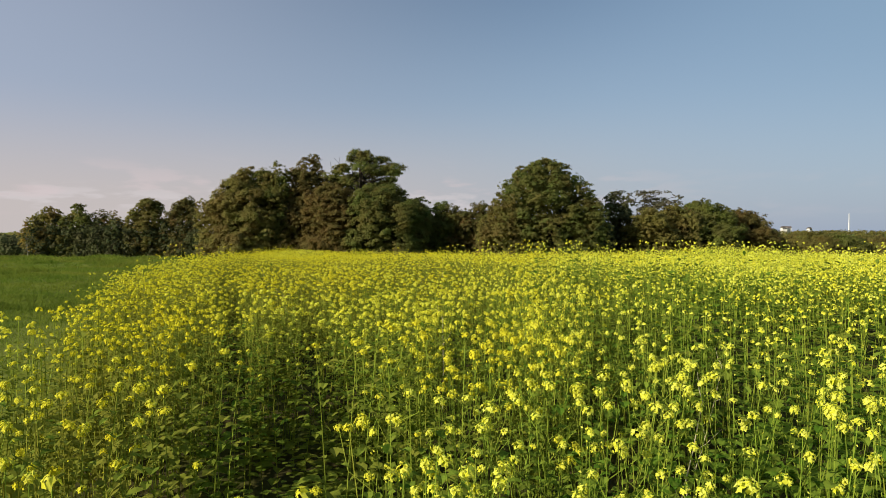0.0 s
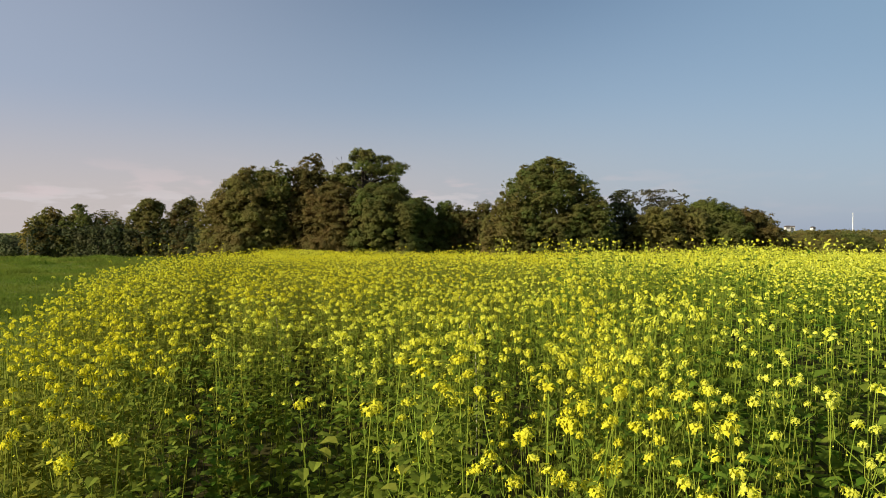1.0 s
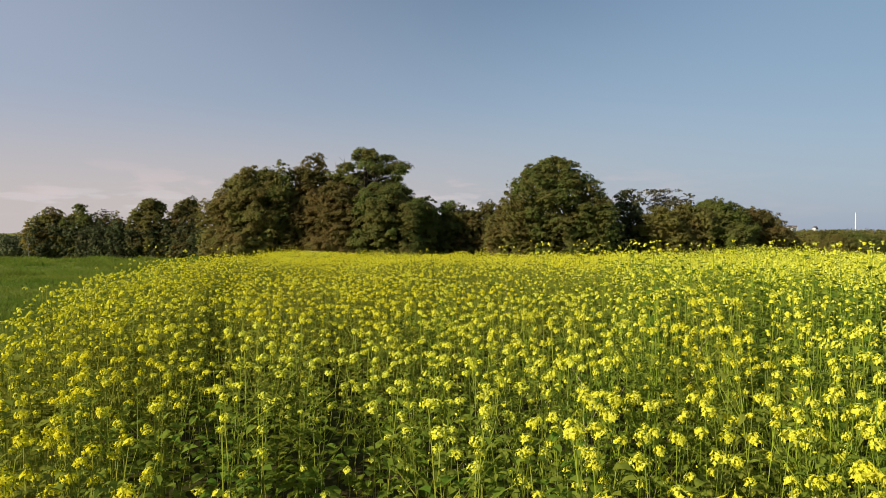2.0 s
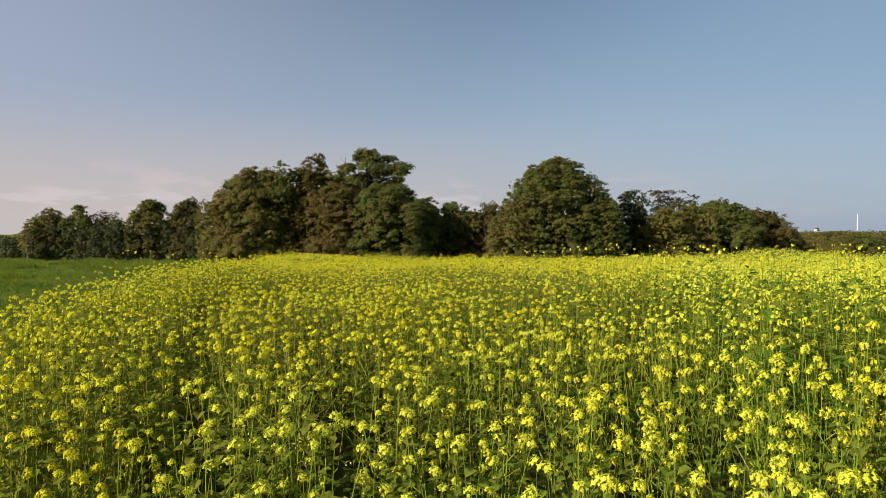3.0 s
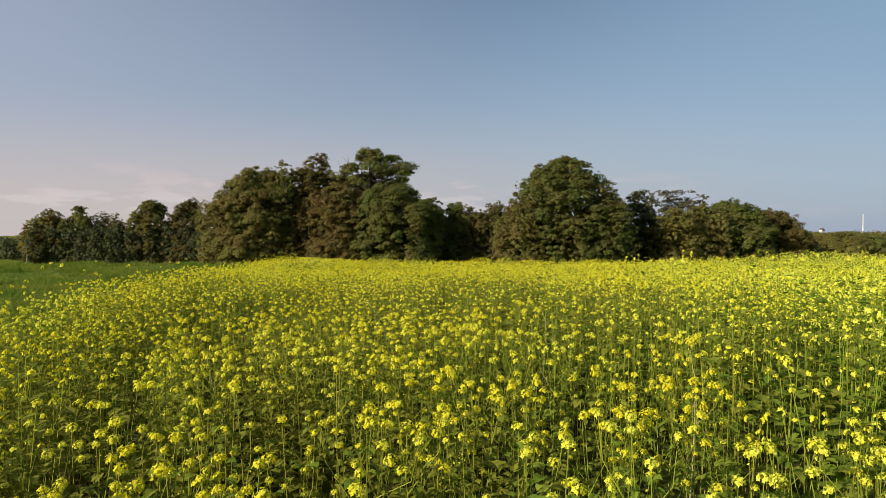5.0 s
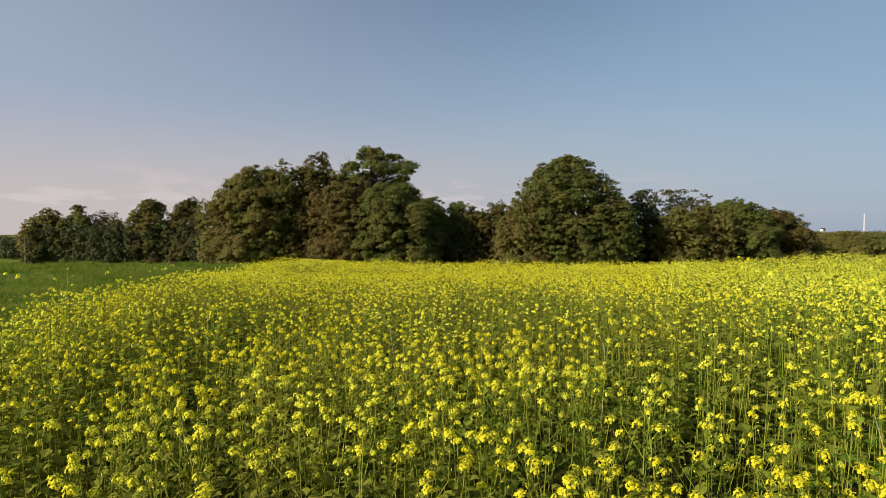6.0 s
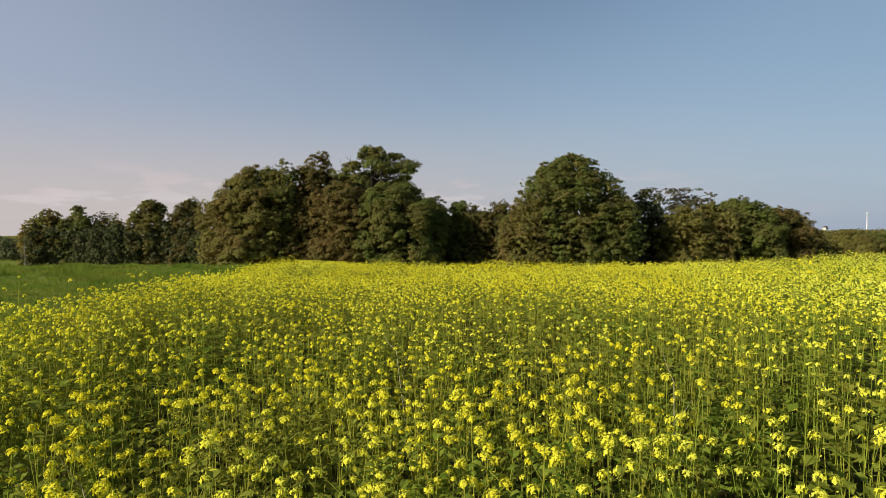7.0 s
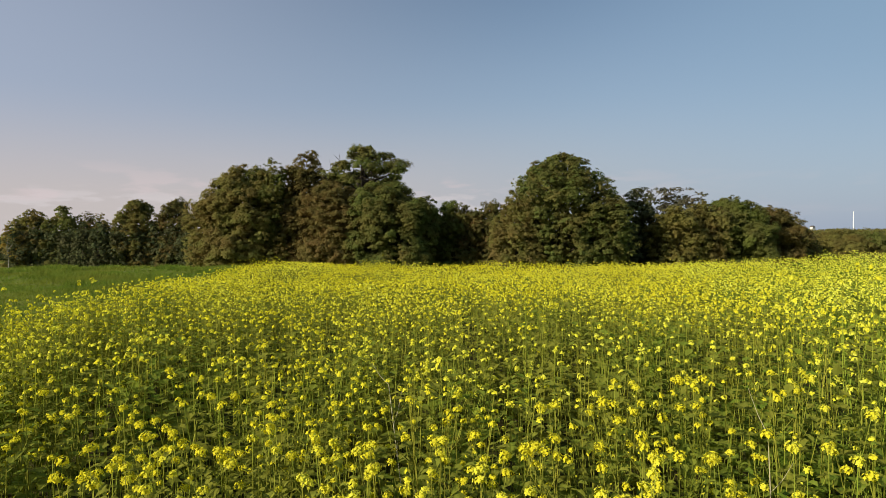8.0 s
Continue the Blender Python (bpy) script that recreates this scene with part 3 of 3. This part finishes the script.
# ---- mustard ----
STRAW = leaf_material("dry_stalk", (0.52, 0.46, 0.26), (0.42, 0.36, 0.20), (0.46, 0.42, 0.24), 2.0, 0.15, 0.8, 0.1)


def flower_head(r, detail):
    """Soup of one raceme, its centre at the origin; material 0 petals, 1 green."""
    s = Soup()
    rad = r.uniform(0.0065, 0.0155) if detail == 2 else r.uniform(0.008, 0.017)
    if detail == 2:
        n = int(5 + rad * 1000)
        for k in range(n):
            up = 1 - 1.5 * (k + 0.5) / n
            a = k * 2.399 + r.uniform(-0.4, 0.4)
            ring = math.sqrt(max(0.05, 1 - up * up))
            d = np.array([math.cos(a) * ring, math.sin(a) * ring, up])
            c = d * rad * np.array([1.2, 1.2, 0.95]) * r.uniform(0.75, 1.25)
            u, w, nn = frame_of(d + np.array([0, 0, 0.3]) + r.normal(0, 0.25, 3), r.uniform(0, 3))
            g = r.uniform(0.0052, 0.0078)
            for e, o in ((u, w), (w, u)):
                lift = nn * g * r.uniform(0.15, 0.45)
                s.add([c - e * g + lift, c - o * g * 0.7, c + e * g + lift, c + o * g * 0.7], [(0, 1, 2), (0, 2, 3)], 0)
        for k in range(3):
            d = r.normal(size=3) * np.array([0.3, 0.3, 0]) + np.array([0, 0, 1])
            c = d / np.linalg.norm(d) * rad * 1.05
            v, f = fans(c[None] + r.normal(0, 0.002, (2, 3)), r.normal(size=(2, 3)), 0.004, 1.0, r)
            s.add(v, f, 1)
        d = r.normal(size=(5, 3))
        d /= np.linalg.norm(d, axis=1, keepdims=True)
        v, f = fans(d * rad * 0.6, d, rad * 0.8, 1.0, r)
        s.add(v, f, 0)
    else:
        n, g = (9, 0.0102) if detail == 1 else (4, 0.0165)
        d = r.normal(size=(n, 3))
        d /= np.linalg.norm(d, axis=1, keepdims=True)
        d[:, 2] = np.abs(d[:, 2]) * 1.1 - 0.25
        v, f = fans(d * rad * 1.05, d + np.array([0, 0, 0.4]), g * r.uniform(0.8, 1.3, n), 0.95, r)
        s.add(v, f, 0)
    return s


def blade(r, base, way, length, width, detail):
    """A leaf from base along way, drooping: vertices and triangles."""
    way = way / np.linalg.norm(way)
    side = np.cross(way, (0, 0, 1))
    side /= np.linalg.norm(side) + 1e-9
    sag = np.array([0, 0, -1.0])
    at = lambda t: base + way * length * t + sag * length * 0.35 * t * t
    if detail == 2:
        fold = np.array([0, 0, 0.3]) * width
        v = [at(0), at(0.3) - side * width * 0.75 + fold, at(0.72) - side * width * 0.85 + fold, at(1), at(0.72) + side * width * 0.85 + fold, at(0.3) + side * width * 0.75 + fold, at(0.5)]
        return np.array(v), [(0, 6, 1), (1, 6, 2), (2, 6, 3), (3, 6, 4), (4, 6, 5), (5, 6, 0)]
    return np.array([at(0), at(0.55) - side * width, at(1), at(0.55) + side * width]), [(0, 2, 1), (0, 3, 2)]


def plant_parts(seed, detail):
    """A mustard plant one unit high: stem, heads and leaves, each as a Soup."""
    r = np.random.default_rng(seed)
    stem, heads, leaves = Soup(), [], []
    sway = r.normal(0, 0.035, 2)
    ks = np.linspace(0, 1, 5 if detail == 2 else 2)
    axis = lambda t: np.array([sway[0] * t * t, sway[1] * t * t, t])
    w = {2: 0.0023, 1: 0.003, 0: 0.006}[detail]
    if detail > 0:
        v, f = tube([axis(t) for t in ks], w * (1.25 - 0.75 * ks), 3)
    else:
        a = np.array([w, 0, 0])
        v, f = np.array([axis(0.4) - a, axis(0.4) + a, axis(1.0)]), np.array([(0, 1, 2)])
    stem.add(v, f, 1)
    rich = seed % 2      # odd plants bloom richly, even ones sparsely
    n_br = {2: r.integers(4, 6) if rich else r.integers(0, 3), 1: r.integers(3, 6) if rich else r.integers(0, 2), 0: 4 if rich else 2}[detail]
    tips = [axis(1.0)]
    for k in range(int(n_br)):
        t0 = r.uniform(0.5, 0.82)
        a = k * 2.399 + r.uniform(0, 1.2)
        p0 = axis(t0)
        out = r.uniform(0.05, 0.16)
        tip = np.array([p0[0] + math.cos(a) * out, p0[1] + math.sin(a) * out, min(0.99, t0 + r.uniform(0.12, 0.36))])
        mid = p0 * 0.45 + tip * 0.55 + np.array([math.cos(a), math.sin(a), -0.4]) * out * 0.3
        if detail == 2:
            v, f = tube([p0, mid, tip], np.array([0.75, 0.6, 0.45]) * w, 3)
            stem.add(v, f, 1)
            for q in range(4):
                b, a2 = p0 + (tip - p0) * r.uniform(0.45, 0.92), r.uniform(0, 6.28)
                e = np.array([math.cos(a2), math.sin(a2), 0.6]) * 0.022
                o = np.array([-math.sin(a2), math.cos(a2), 0]) * 0.0009
                stem.add([b - o, b + o, b + e], [(0, 1, 2)], 1)
            for q in range(3):
                b = p0 + (tip - p0) * r.uniform(0.6, 0.97) + r.normal(0, 0.010, 3)
                v, f = fans(b[None], r.normal(size=(1, 3)) + np.array([[0, 0, 1.0]]), r.uniform(0.003, 0.006), 0.9, r)
                stem.add(v, f, 0)
        elif detail == 1:
            o = np.array([-math.sin(a), math.cos(a), 0]) * w * 0.8
            stem.add([p0 - o, p0 + o, tip], [(0, 1, 2)], 1)
        tips.append(tip)
    for tip in tips:
        h = flower_head(r, detail)
        for k in range(len(h.v)):
            h.v[k] = h.v[k] + tip
        heads.append(h)
    n_leaf = {2: 28, 1: 14, 0: 4}[detail]
    for k in range(n_leaf):
        big = k < n_leaf // 4
        t = r.uniform(0.15, 0.55) if big else 0.4 + 0.55 * r.random() ** 0.85
        a = k * 2.399 + r.uniform(-0.5, 0.5)
        length = (0.088 - 0.06 * t) * r.uniform(0.7, 1.3) * (1, 1.6, 2.2)[2 - detail]
        out = np.array([math.cos(a), math.sin(a), 0]) * (0 if big else r.uniform(0, 0.07))
        s = Soup()
        s.add(*blade(r, axis(t) + out, np.array([math.cos(a + r.normal(0, 0.6)), math.sin(a + r.normal(0, 0.6)), r.uniform(-0.1, 0.9)]), length, length * r.uniform(0.34, 0.52), detail), 2)
        leaves.append(s)
    return stem, heads, leaves


PLANT_MATS = [PETAL, STEM, LEAF]


def soup_mesh(name, s):
    v, f, m = s.arrays()
    used = sorted(set(m.tolist()))
    return raw_mesh(name, v, f, [PLANT_MATS[k] for k in used], np.searchsorted(used, m))


def joined(detail, n_protos, seed):
    """Prototype plants as plain arrays."""
    out = []
    for k in range(n_protos):
        st, hd, lv = plant_parts(seed + k, detail)
        vs, fs, ms, total = [], [], [], 0
        for piece in [st, *hd, *lv]:
            pv, pf, pm = piece.arrays()
            vs.append(pv), fs.append(pf + total), ms.append(pm)
            total += len(pv)
        out.append((np.concatenate(vs), np.concatenate(fs), np.concatenate(ms)))
    return out


def lane(y):
    """The middle of the stretch of crop that is walked over."""
    return 1.1 - 0.235 * (y + 0.8)


def crop_height(x, y):
    tall = 1.17 + 0.16 * (value_noise(x / 1.7 + 4, y / 1.7 + 8, 41) - 0.5)
    tall = tall + 0.14 * ease(y, 9, 14) * (value_noise(x / 0.6 + 1, y / 0.8 + 6, 43) - 0.5)
    edge = ease(x - crop_edge(y), 0.0, 0.9)
    return tall * (0.95 + 0.05 * edge)


def gap(x, y):
    """Share of plants that stand: thin along an old wheel track and in small bare spots."""
    track = np.exp(-(((x - 0.60 + 0.155 * y) / 0.34) ** 2)) * ease(y, -1.0, 0.3) * (1 - ease(y, 2.8, 4.6))
    spots = ease(value_noise(x / 0.55 + 2, y / 0.55 + 7, 53), 0.72, 0.95) * 0.55
    broad = 0.38 * ease(value_noise(x / 1.3 + 11, y / 2.6 + 5, 59), 0.5, 0.9)
    bare = 0.45 * np.exp(-(((x - 0.8) / 0.6) ** 2 + ((y - 8.5) / 0.9) ** 2))
    return np.clip(1 - 1.05 * track - spots - broad - bare, 0.0, 1)


def bloom(x, y):
    """Share of plants in rich flower: less where the crop starts and out to the open side, in drifts."""
    drift = value_noise(x / 1.6 + 21, y / 2.4 + 13, 67)
    side = ease(x - lane(y) + 0.45 * ease(y, 6, 8), 0.9, 2.7) * (1 - ease(y, 10.5, 16))
    # last term: flowers thinned left of the lane to imitate a dim view corner
    return np.clip(0.97 - 0.12 * ease(y, 9, 14) + (0.9 + 0.8 * ease(y, 9, 14)) * (drift - 0.5) - 0.6 * (1 - ease(y, 2.3, 5)) - 0.68 * side - 0.35 * np.exp(-(((lane(y) - x - 1.0) / 0.5) ** 2)), 0.08, 0.97)


def scatter(r, x0, x1, y0, y1, dens):
    n = int((x1 - x0) * (y1 - y0) * dens)
    x, y = r.uniform(x0, x1, n), r.uniform(y0, y1, n)
    keep = (x > crop_edge(y) + r.normal(0, 0.12, n)) & (r.random(n) < gap(x, y) * (0.88 + 0.12 * ease(y, 4, 6)))
    return x[keep], y[keep]


def place(r, protos, x, y):
    """Plants set out at x, y as one set of arrays."""
    high = crop_height(x, y) * np.clip(r.normal(1.0, 0.065, len(x)), 0.8, 1.16)
    high = np.where(np.abs(x - lane(y)) < 1.2, np.minimum(high, 1.24), high)
    near_edge = x - crop_edge(y) < 1.3
    stray = np.where(near_edge, 0.06, 0.05) * (1 - 0.75 * ease(y, 11, 15))
    high = high * np.where((r.random(len(x)) < stray) & (np.abs(x - lane(y)) > 1.2), r.uniform(1.08, 1.2, len(x)) - 0.05 * ease(y, 11, 15), 1.0)
    tall = (r.random(len(x)) < 0.14) & (x - lane(y) > 1.9) & (y > 5.6) & (y < 12) & (x < 9)      # lanky ones on the low swell
    high = np.where(tall, high * r.uniform(1.1, 1.3, len(x)), high)
    z = ground_z(x, y)
    high = np.minimum(high, 1.61 - z)
    which = 2 * r.integers(0, len(protos) // 2, len(x)) + (r.random(len(x)) < bloom(x, y))
    vs, fs, ms, total = [], [], [], 0
    for k, (pv, pf, pm) in enumerate(protos):
        i = np.nonzero(which == k)[0]
        if not len(i):
            continue
        a = r.uniform(0, 2 * np.pi, len(i))
        c, s = np.cos(a)[:, None], np.sin(a)[:, None]
        lean = r.normal(0, 0.06, (len(i), 2))
        px, py, pz = pv[None, :, 0], pv[None, :, 1], pv[None, :, 2]
        h = high[i][:, None]
        v = np.stack([x[i][:, None] + (px * c - py * s) + lean[:, :1] * pz * pz, y[i][:, None] + (px * s + py * c) + lean[:, 1:] * pz * pz, z[i][:, None] + pz + (h - 1) * np.clip(pz, 0, 1)], 2)
        fs.append((pf[None] + (np.arange(len(i)) * len(pv))[:, None, None]).reshape(-1, 3) + total)
        vs.append(v.reshape(-1, 3))
        ms.append(np.tile(pm, len(i)))
        total += v.shape[0] * v.shape[1]
    return vs, fs, ms, total


def mustard_field():
    r = np.random.default_rng(77)
    near, mid, far = joined(2, 14, 500), joined(1, 12, 600), joined(0, 12, 700)
    x, y = scatter(r, -9, 26, -6, 38, 42)
    n = 900      # the crop stands thicker along the meadow
    ey = r.uniform(2, 27, n)
    x, y = np.concatenate([x, crop_edge(ey) + 1.1 * r.random(n) ** 1.3]), np.concatenate([y, ey])
    off = np.abs(x - lane(y))
    single = (off < 0.62) & (y > 0.9) & (y < 9.4)
    beside = x - lane(y)
    zone = np.where((beside > -1.25) & (beside < 1.85) & (y > 0.4) & (y < 9.6), 2, np.where((off < 4.3) & (y > -0.5) & (y < 15.5), 1, 0))
    thin = (zone == 0) & ((y > 31) | (y < -2) | (np.abs(x) > 0.75 * (y + 2) + 4)) & (r.random(len(x)) < 0.86)
    pick = np.nonzero(single)[0]
    pick = pick[np.argsort(off[pick])][:300]
    alone = np.zeros(len(x), bool)
    alone[pick] = True
    vs, fs, ms, total = [], [], [], 0
    for k, protos in ((2, near), (1, mid), (0, far)):
        sel = (zone == k) & ~alone & ~thin
        v, f, m, n = place(r, protos, x[sel], y[sel])
        vs += v
        fs += [q + total for q in f]
        ms += m
        total += n
    return raw_mesh("mustard_crop", np.concatenate(vs), np.concatenate(fs), PLANT_MATS, np.concatenate(ms)), x[alone], y[alone]


field_mesh, lone_x, lone_y = mustard_field()
tagged(new("mustard_crop", field_mesh), "dense flowering yellow mustard crop on slender green stems", "crop", kind="stuff")


def low_weeds():
    """Leafy seedlings on the bare wheel track."""
    r = np.random.default_rng(83)
    leafy = []
    for k in range(6):
        lv = Soup()
        for q in plant_parts(950 + k, 2)[2]:
            v, f, _ = q.arrays()
            lv.add(v * np.array([1.2, 1.2, 0.3]), f, 2)
        leafy.append(lv.arrays())
    n = 130
    y = r.uniform(-1.0, 4.2, n)
    x = 0.60 - 0.155 * y + r.normal(0, 0.32, n)
    vs, fs, ms, _ = place(r, leafy, x, y)
    return raw_mesh("low_weeds", np.concatenate(vs), np.concatenate(fs), PLANT_MATS, np.concatenate(ms))


tagged(new("low_weeds", low_weeds()), "low dark green weeds on the bare track in the crop", "weeds", kind="stuff")


def mustard_plant(seed):
    """A single plant with its parts, standing at the origin."""
    st, hd, lv = plant_parts(seed, 2)
    thing = tagged(new("mustard_plant"), "flowering mustard plant with yellow flower heads on thin stems", "plant", "mustard plants of the field")
    part("stem", soup_mesh("stem", st), thing)
    for h in hd:
        bloom_part, buds = Soup(), Soup()
        for v, f, m in zip(h.v, h.f, h.m):
            kept = buds if m[0] == 1 else bloom_part
            kept.add(v, f - f.min(), int(m[0]))
        head = part("flower_head", soup_mesh("flower_head", bloom_part), thing, "yellow four-petalled mustard flowers")
        tagged(part("bud", soup_mesh("bud", buds), head, "small green unopened bud"), kind="stuff")
    for q in lv[:6]:
        part("leaf", soup_mesh("leaf", q), thing)
    rest = Soup()
    for q in lv[6:]:
        v, f, _ = q.arrays()
        rest.add(v, f, 2)
    tagged(part("small_leaves", soup_mesh("small_leaves", rest), thing), kind="stuff")
    return thing


def set_out_plants(xs, ys):
    r = np.random.default_rng(91)
    firsts = [mustard_plant(800 + k) for k in range(12)]
    todo = {k: [] for k in range(12)}
    for k, (x, y) in enumerate(zip(xs, ys)):
        high = float(crop_height(x, y)) * min(1.06, max(0.8, r.normal(1.0, 0.06)))
        m = pose(x, y, float(ground_z(x, y)), r.normal(0, 3), r.normal(0, 3), r.uniform(0, 360)) @ Matrix.Scale(high, 4)
        todo[2 * (k % 6) + int(r.random() < bloom(x, y))].append(m)
    for k, poses in todo.items():
        for m in poses[1:]:
            copy_thing(firsts[k], m)
        firsts[k].matrix_basis = poses[0]


set_out_plants(lone_x, lone_y)


def dry_stalk(x, y, lean, turn, seed):
    """A pale dead stem with a few bare side twigs."""
    r = np.random.default_rng(seed)
    thing = tagged(new("dry_stalk"), "pale dry leaning plant stalk with bare twigs", "plant", "dry stalks in the crop")
    thing.matrix_basis = pose(x, y, float(ground_z(x, y)), 0, lean, turn)
    ks = np.linspace(0, 1.14, 7)
    axis = np.stack([0.05 * np.sin(ks * 2.3), 0.03 * ks * ks, ks], 1)
    v, f = tube(axis, 0.0042 - 0.0024 * ks / 1.14, 5)
    part("stem", raw_mesh("stem", v, f, [STRAW], smooth=True), thing)
    for k in range(5):
        p0 = axis[3 + k % 4]
        a = k * 2.4 + r.uniform(0, 1)
        tip = p0 + np.array([math.cos(a) * 0.07, math.sin(a) * 0.07, r.uniform(0.08, 0.16)])
        v, f = tube([p0, p0 * 0.5 + tip * 0.5 + np.array([0, 0, -0.012]), tip], [0.0018, 0.0014, 0.0007], 4)
        part("twig", raw_mesh("twig", v, f, [STRAW], smooth=True), thing)


for k, (x, y, lean, turn) in enumerate(((1.62, 1.5, 18, 10), (2.0, 2.3, 24, 25), (0.9, 3.6, 14, 80), (1.35, 5.0, 20, -15), (-0.5, 5.4, 16, 140),
                                        (0.6, 6.9, 12, 40), (1.9, 7.6, 22, 5), (-1.4, 7.9, 15, 200), (0.2, 8.8, 18, 60), (-0.9, 9.6, 13, 120))):
    dry_stalk(x, y, lean, turn, 900 + k)
